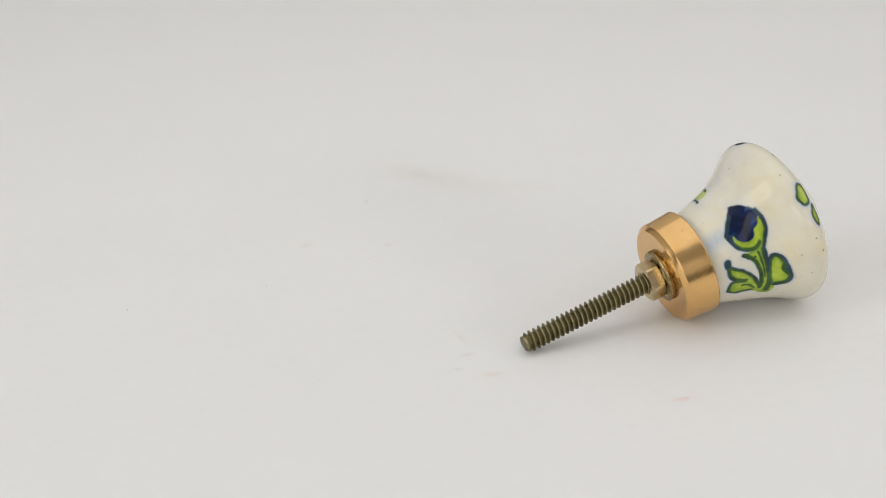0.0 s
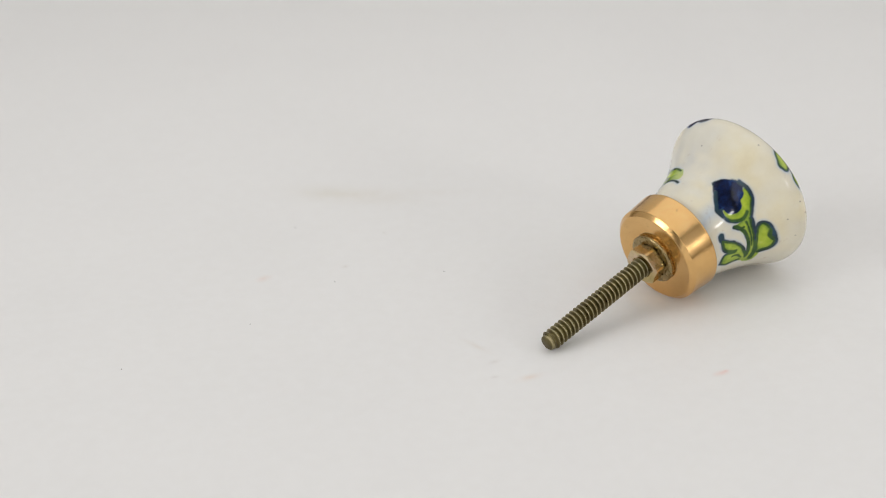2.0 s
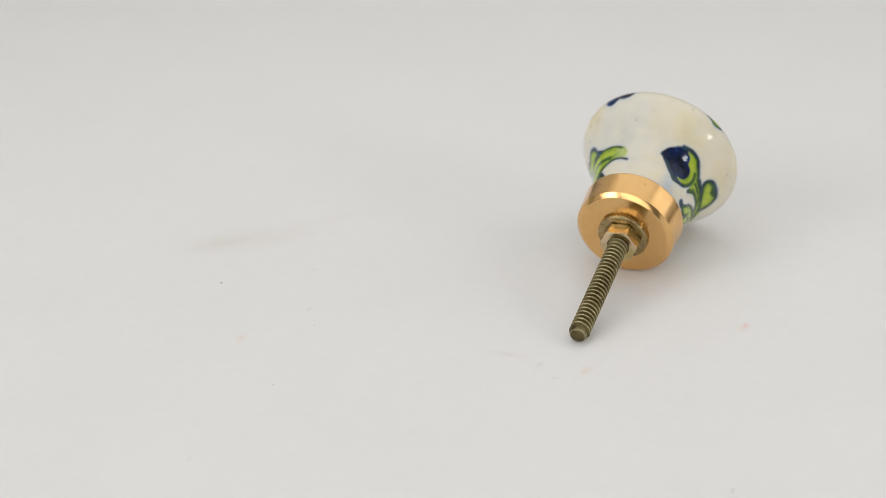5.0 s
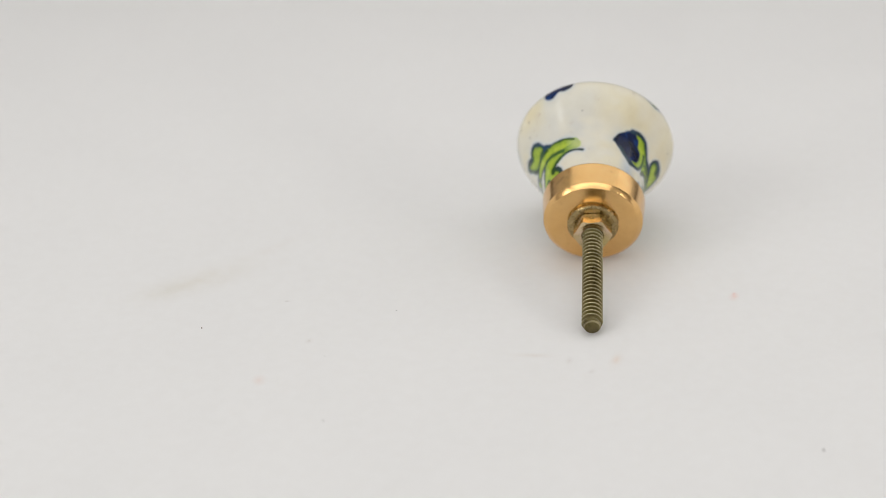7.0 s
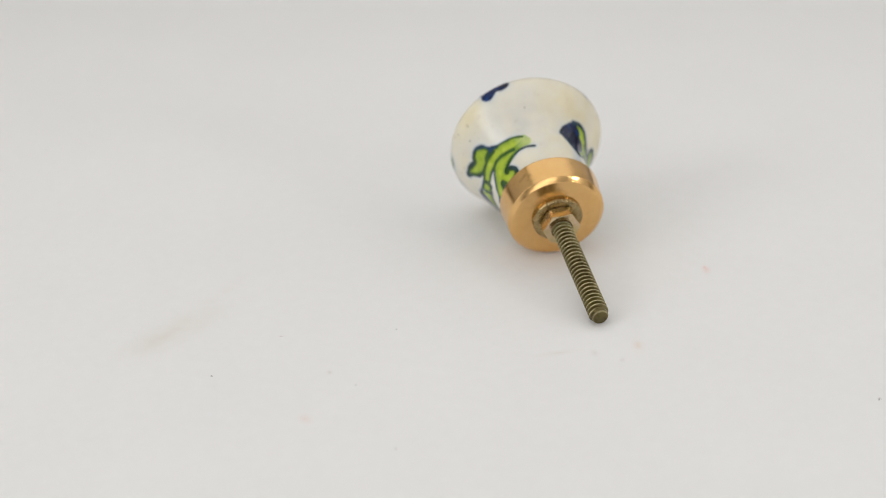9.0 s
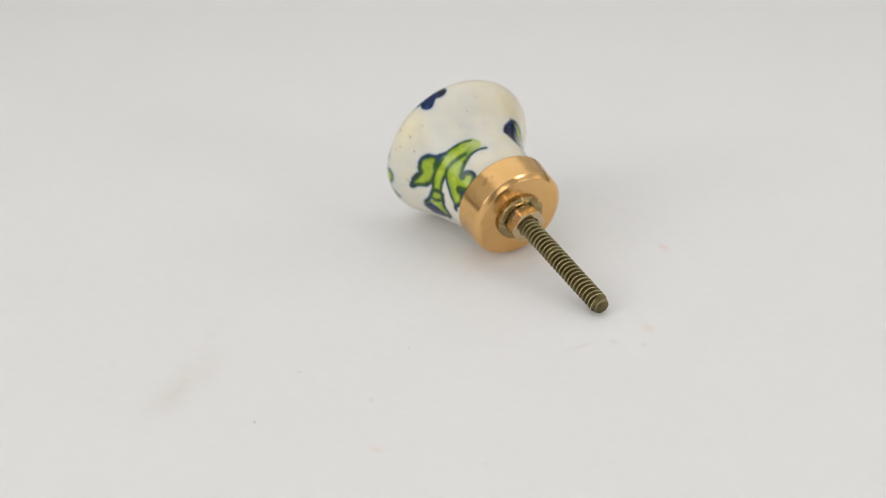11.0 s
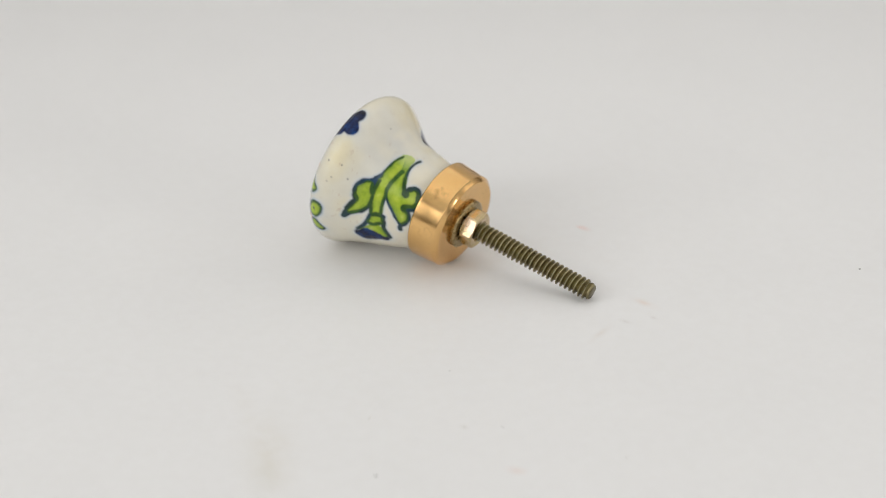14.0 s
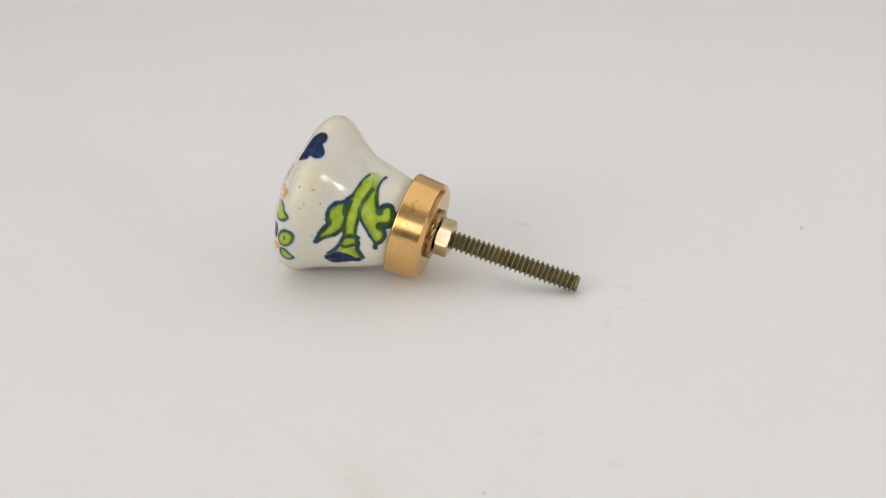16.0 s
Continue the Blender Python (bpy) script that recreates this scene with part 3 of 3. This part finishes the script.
def build_head():
    na, nph = 600, 280
    ph = np.linspace(0.004, radians(153), nph)
    a = np.linspace(-math.pi, math.pi, na, endpoint=False)
    P, A = np.meshgrid(ph, a, indexing="ij")
    prof = spline(ph, KN, KR)
    rad = prof[:, None] + uneven(P, A)
    u, v, d = frame_of(HEAD_D)
    X = HEAD_O + rad[..., None] * (np.cos(P)[..., None] * d + np.sin(P)[..., None] * (np.cos(A)[..., None] * u + np.sin(A)[..., None] * v)) - BASE
    verts = (X.reshape(-1, 3) * U).tolist()
    i, k = np.meshgrid(np.arange(nph - 1), np.arange(na), indexing="ij")
    q0, q1 = (i * na + k).ravel(), (i * na + (k + 1) % na).ravel()
    faces = np.stack([q0, q0 + na, q1 + na, q1], 1).tolist()
    faces.append(list(range(na)))
    faces.append([(nph - 1) * na + j for j in reversed(range(na))])
    head = mesh_object("head", verts, faces, GLAZE, knob, "glazed cream ceramic head painted with blue flowers and green leaves")
    # brush colours
    arc = np.concatenate([[0], np.cumsum(np.hypot(np.diff(prof * np.cos(ph)), np.diff(prof * np.sin(ph))))])
    rho = prof * np.sin(ph)
    layers = {c: np.zeros(P.shape) for c in ("green", "blue", "navy", "orange", "wash", "dot")}
    soft = 0.0042

    def wander(rows, cols, stretch):
        """Smooth unevenness of the brush's edge, from a coarse grid."""
        ax, py = np.linspace(-math.pi, math.pi, cols, endpoint=False), np.linspace(ph[0], ph[-1], rows)
        g = np.array([[noise.noise((math.cos(x) * stretch, math.sin(x) * stretch, y * stretch * 1.4)) for x in ax] for y in py])
        g = np.array([np.interp(a, ax, row, period=2 * math.pi) for row in g])
        return np.array([np.interp(ph, py, g[:, k]) for k in range(na)]).T
    jit = wander(70, 150, 9) * 0.008 + wander(140, 300, 26) * 0.0022
    bleed = 0.0065 + 0.006 * np.clip(wander(50, 110, 7), -0.6, 1)
    pool = np.zeros(P.shape)

    def spread(line):
        mid = line.mean(0)
        r0 = float(np.interp(radians(mid[1]), ph, rho))
        da = (np.degrees(A) - mid[0] + 180) % 360 - 180
        near = (np.abs(da) < np.ptp(line[:, 0]) / 2 + 30) & (np.abs(np.degrees(P) - mid[1]) < np.ptp(line[:, 1]) / 2 + 15)
        idx = np.nonzero(near)
        x, y = np.radians(da[idx]) * r0, arc[idx[0]]
        lx, ly = np.radians(line[:, 0] - mid[0]) * r0, np.interp(np.radians(line[:, 1]), ph, arc)
        return idx, x, y, lx, ly

    def distance(x, y, lx, ly, closed):
        best, inside = np.full(x.shape, 9.0), np.zeros(x.shape, bool)
        n = len(lx)
        for s in range(n if closed else n - 1):
            x0, y0, x1, y1 = lx[s], ly[s], lx[(s + 1) % n], ly[(s + 1) % n]
            ex, ey = x1 - x0, y1 - y0
            t = np.clip(((x - x0) * ex + (y - y0) * ey) / (ex * ex + ey * ey + 1e-12), 0, 1)
            best = np.minimum(best, np.hypot(x - x0 - t * ex, y - y0 - t * ey))
            if closed and y0 != y1:
                inside ^= ((y0 > y) != (y1 > y)) & (x < ex * (y - y0) / (y1 - y0) + x0)
        return best, inside

    def lay(layer, idx, value, over=True):
        if over and layer != "navy":
            for other in layers:
                if other not in (layer, "wash") and (other, layer) != ("green", "blue"):
                    layers[other][idx] *= 1 - value
        layers[layer][idx] = np.maximum(layers[layer][idx], value)

    for colour, edge, width, pts in FILLS:
        idx, x, y, lx, ly = spread(smooth_line(pts, True))
        best, inside = distance(x, y, lx, ly, True)
        sd = np.where(inside, -best, best) + jit[idx]
        gap = np.ones(x.shape)
        for az, pol, reach in OPEN:
            da = np.radians((np.degrees(A[idx]) - az + 180) % 360 - 180) * np.interp(radians(pol), ph, rho)
            gap = np.minimum(gap, np.clip(np.hypot(da, y - np.interp(radians(pol), ph, arc)) / reach - 0.35, 0, 1))
        halo = ((0.42 if edge or colour == "navy" else 0.0) * np.exp(-(np.maximum(sd - width * 0.6, 0) / 0.011) ** 2) + 0.16 * np.exp(-(sd / 0.035) ** 2)) * gap
        layers["wash"][idx] = np.maximum(layers["wash"][idx], halo)
        lay(colour, idx, np.clip(0.5 - (sd - (width * 0.4 if edge else 0.006)) / bleed[idx], 0, 1) * (0.72 + 0.28 * gap))
        pool[idx] = np.maximum(pool[idx], np.clip(1 + sd / 0.030, 0, 1) * (sd < soft))
        if edge:
            lay(edge, idx, gap * np.clip((width / 2 - np.abs(sd - width * 0.28)) / bleed[idx] + 0.5, 0, 1))
    for colour, width, pts in STROKES:
        width *= 1.55 if colour == "blue" else 1.0
        idx, x, y, lx, ly = spread(smooth_line(pts, False))
        best, _ = distance(x, y, lx, ly, False)
        fuzzy = bleed[idx] if colour != "wash" else 0.08
        top = 1.0 if colour != "wash" else 0.62
        if colour == "blue":                   # the colour has run a little into the glaze
            layers["wash"][idx] = np.maximum(layers["wash"][idx], 0.38 * np.exp(-(np.maximum(best - width * 0.5, 0) / 0.010) ** 2))
        lay(colour, idx, top * np.clip((width / 2 - best + jit[idx] * 0.5) / fuzzy + 0.5, 0, 1), colour != "wash")
    for az, pol, r in DOTS:
        idx, x, y, lx, ly = spread(np.array([(az, pol), (az + 0.01, pol)]))
        layers["dot"][idx] = np.maximum(layers["dot"][idx], 0.8 * np.clip((r - np.hypot(x - lx[0], y - ly[0])) / soft + 0.5, 0, 1))
    yellowed = np.zeros(P.shape)               # patches where the glaze has aged to ivory
    for az, pol, wa, wp, top in ((146, 72, 26, 15, 1.0), (52, 88, 44, 28, 0.9), (176, 88, 26, 26, 0.6), (5, 80, 44, 28, 0.85), (-70, 84, 50, 24, 0.7), (62, 126, 42, 22, 0.75)):
        da = (np.degrees(A) - az + 180) % 360 - 180
        yellowed = np.maximum(yellowed, top * np.exp(-(da / wa) ** 2 - ((np.degrees(P) - pol) / wp) ** 2))
    yellowed = np.maximum(yellowed, 0.28)
    yellowed *= np.clip(0.85 + 0.8 * wander(40, 90, 4), 0, 1)
    for name, keys, last in (("paint", ("green", "blue", "navy"), pool.ravel()), ("wash", ("wash", "orange", "dot"), yellowed.ravel())):
        att = head.data.color_attributes.new(name, "FLOAT_COLOR", "POINT")
        att.data.foreach_set("color", np.stack([layers[k].ravel() for k in keys] + [last], 1).ravel().astype(np.float32))
    # greyer patches, mostly on one flank of the head
    grey_patch = np.zeros(P.shape)
    for az, pol, wa, wp, top in ((112, 98, 30, 17, 1.0), (98, 122, 16, 14, 0.6), (70, 108, 16, 16, 0.4)):
        da = (np.degrees(A) - az + 180) % 360 - 180
        grey_patch = np.maximum(grey_patch, top * np.exp(-(da / wa) ** 2 - ((np.degrees(P) - pol) / wp) ** 2))
    grey_patch *= np.clip(0.8 + 0.9 * wander(40, 90, 5), 0, 1)
    att = head.data.attributes.new("alt_tone", "FLOAT", "POINT")
    att.data.foreach_set("value", grey_patch.ravel().astype(np.float32))
    att = head.data.attributes.new("cobalt", "FLOAT", "POINT")    # one plant is outlined in a bluer brush
    att.data.foreach_set("value", np.exp(-(((np.degrees(A) - 15 + 180) % 360 - 180) / 45) ** 2).ravel().astype(np.float32))
    return head


build_head()


# tarnish on the collar: half width, strength, line of (axial place, angle in degrees)
MARKS = [(0.0030, 0.9, [(0.840, 150.8)]), (0.0030, 0.9, [(0.832, 154.1)]), (0.0020, 0.5, [(0.853, 139.0)]),
         (0.0090, 0.35, [(0.838, 122.5), (0.826, 126.5), (0.812, 126.6)]),
         (0.0014, 0.6, [(0.890, 178.7), (0.883, 175.2), (0.872, 176.6), (0.881, 179.4)]),
         (0.0016, 0.65, [(0.858, 174.6), (0.842, 176.9), (0.852, 180.7), (0.841, 183.5), (0.827, 183.9)]),
         (0.0016, 0.65, [(0.819, 177.2), (0.822, 172.3), (0.807, 170.4), (0.796, 172.4), (0.783, 173.5), (0.776, 177.3), (0.784, 181.0)]),
         (0.0014, 0.6, [(0.817, 179.1), (0.802, 180.2), (0.809, 175.6)]),
         (0.0050, 0.5, [(0.884, -133.5), (0.874, -123.8)]),
         (0.0030, 0.8, [(0.792, -26.5), (0.806, -28.5), (0.822, -29.1)]), (0.0040, 0.5, [(0.770, -28.4), (0.764, -34.0)]),
         (0.0030, 0.6, [(0.862, 71.1), (0.855, 69.5)]), (0.0110, 0.5, [(0.838, 134.4), (0.850, 127.5)])]


# collar: turned brass cup with a softened rim and a flat polished face
def build_collar():
    s0, s1, r0, r1 = 0.7430, 0.9080, 0.2455, 0.2560
    rings = [(s0 + 0.001, 0.05), (s0, 0.10), (s0, r0 - 0.028), (s0, r0 - 0.0215), (s0 + 0.0012, r0 - 0.0198), (s0 + 0.0030, r0 - 0.0180), (s0 + 0.0170, r0 - 0.0040), (s0 + 0.0185, r0 - 0.0018), (s0 + 0.0198, r0 - 0.0003)]
    rings += [(s0 + 0.02 + (s1 - s0 - 0.03) * i / 60, r0 + (r1 - r0) * i / 60) for i in range(61)]
    rings += [(s1 - 0.006, r1 - 0.001), (s1 - 0.002, r1 - 0.004), (s1, r1 - 0.009), (s1, r1 - 0.016), (s1 - 0.006, r1 - 0.020), (s1 - 0.05, r1 - 0.024)]
    steps = 480
    v, f = lathe(rings, steps, placer(AXIS_A, AXIS_D))
    ob = mesh_object("collar", v, f, BRASS, knob, "polished rose-gold brass collar")
    s = np.repeat([q[0] for q in rings], steps)
    rad = np.repeat([q[1] for q in rings], steps)
    az = -np.tile(np.arange(steps) * 360 / steps, len(rings))
    wear_glint = np.zeros(len(v))
    for half, top, line in MARKS:
        line = smooth_line([(a, p * 100) for p, a in line], False, 4) if len(line) > 1 else np.array([(line[0][1], line[0][0] * 100)])
        for a, p in line:
            across = np.radians((az - a + 180) % 360 - 180) * rad
            gap = np.hypot(across, s - p / 100)
            wear_glint = np.maximum(wear_glint, top * np.clip(1.25 - gap / half * 0.75, 0, 1) * (rad > r0 - 0.001))
    att = ob.data.attributes.new("wear_glint", "FLOAT", "POINT")
    att.data.foreach_set("value", wear_glint.astype(np.float32))
    return ob


build_collar()


def build_washer():
    s0, s1, r = 0.7190, 0.7435, 0.1265
    rings = [(s1 - 0.004, 0.052), (s0 + 0.003, 0.052), (s0, 0.056), (s0, r - 0.012), (s0 + 0.002, r - 0.005), (s0 + 0.007, r), (s1 - 0.006, r), (s1, r - 0.004)]
    v, f = lathe(rings, 96, placer(AXIS_A, AXIS_D))
    return mesh_object("washer", v, f, WASHER, knob, "flat zinc washer")


build_washer()


def build_nut():
    """Hexagon nut, both faces chamfered, one flat upwards."""
    s0, s1, flat, bore = 0.6460, 0.7180, 0.0850, 0.0500
    place = placer(TIP, SCREW_D)
    n, rings = 48, []

    def hexr(a):
        b = (a + math.pi / 6 + math.pi / 2) % (math.pi / 3) - math.pi / 6
        return flat / math.cos(b)
    cone = flat * 1.0
    verts, faces = [], []
    for lvl in range(8):
        for k in range(n):
            a = 2 * math.pi * k / n
            r = hexr(a + 0.06)
            drop = 0.55 * max(0.0, r - cone)
            s, rr = ((s0 + 0.020, bore), (s0 + 0.008, bore), (s0, bore + 0.006), (s0, min(r, cone) - 0.004), (s0 + 0.002 + drop, r),
                     (s1 - 0.002 - drop, r), (s1, min(r, cone) - 0.004), (s1, bore))[lvl]
            verts.append(place(s, rr, a))
    for i in range(7):
        for k in range(n):
            a, b = i * n + k, i * n + (k + 1) % n
            faces.append((a, b, b + n, a + n))
    ob = mesh_object("nut", verts, faces, NUT, knob, "yellow zinc hexagon nut", smooth=False)
    return ob


build_nut()


def build_screw():
    """Machine screw with a cut thread, its crests coloured as a glint; the first turn is rubbed down and chamfered."""
    pitch, crest, root, end = 0.0256, 0.0502, 0.0350, 0.755
    place = placer(TIP - 0.010 * SCREW_D, SCREW_D)
    steps, per = 64, 16
    rows = int(end / pitch * per)
    verts, faces, wear_glint = [], [], []
    for i in range(rows + 1):
        s = end * i / rows
        for k in range(steps):
            a = 2 * math.pi * k / steps
            f = (s / pitch + k / steps) % 1.0
            w = abs(f - 0.5) * 2                       # 0 at the crest, 1 in the root
            r = crest - (crest - root) * min(1.0, max(0.0, (w - 0.12) / 0.60)) ** 0.85
            r += 0.0006 * noise.noise((s * 60, a * 2, 3))
            cham = 0.0365 + 0.55 * s
            flat_end = 0.0415 if s < 0.024 else 9
            r = min(r, cham, max(root, flat_end) if s < 0.024 else 9)
            if s < 0.024:
                r = min(max(r, 0.0375), cham)
            verts.append(place(s, r, a))
            # painted glint on the crests; the tip's rim is rubbed bright
            wear_glint.append(max(0.0, 1 - w / 0.26) if s > 0.024 else 0.35 * (s < 0.010))
    for i in range(rows):
        for k in range(steps):
            a, b = i * steps + k, i * steps + (k + 1) % steps
            faces.append((a, b, b + steps, a + steps))
    c = len(verts)
    for k in range(steps):
        verts.append(place(-0.0012, 0.0335, 2 * math.pi * k / steps))
        wear_glint.append(0.0)
    for k in range(steps):
        faces.append((c + k, c + (k + 1) % steps, (k + 1) % steps, k))
    faces.append(tuple(c + k for k in reversed(range(steps))))
    ob = mesh_object("screw", verts, faces, SCREW, knob, "threaded machine screw of tarnished yellow zinc")
    att = ob.data.attributes.new("wear_glint", "FLOAT", "POINT")
    att.data.foreach_set("value", wear_glint)
    return ob


build_screw()


# ---- movement: platter, dust and knob turn together on a spindle that leans a little ----
def motions():
    times = [i * 0.2 for i in range(81)]
    lean = pose(0, 0, 0, 0, -0.3, 0)
    turns = [(t, lean @ pose(0, 0, 0, 0, 0, SPIN * t)) for t in times]
    walk(turntable, [(t, m @ pose(0, 0, DECK)) for t, m in turns])
    walk(knob, [(t, m @ pose(BASE[0] * U, BASE[1] * U, DECK)) for t, m in turns])


motions()
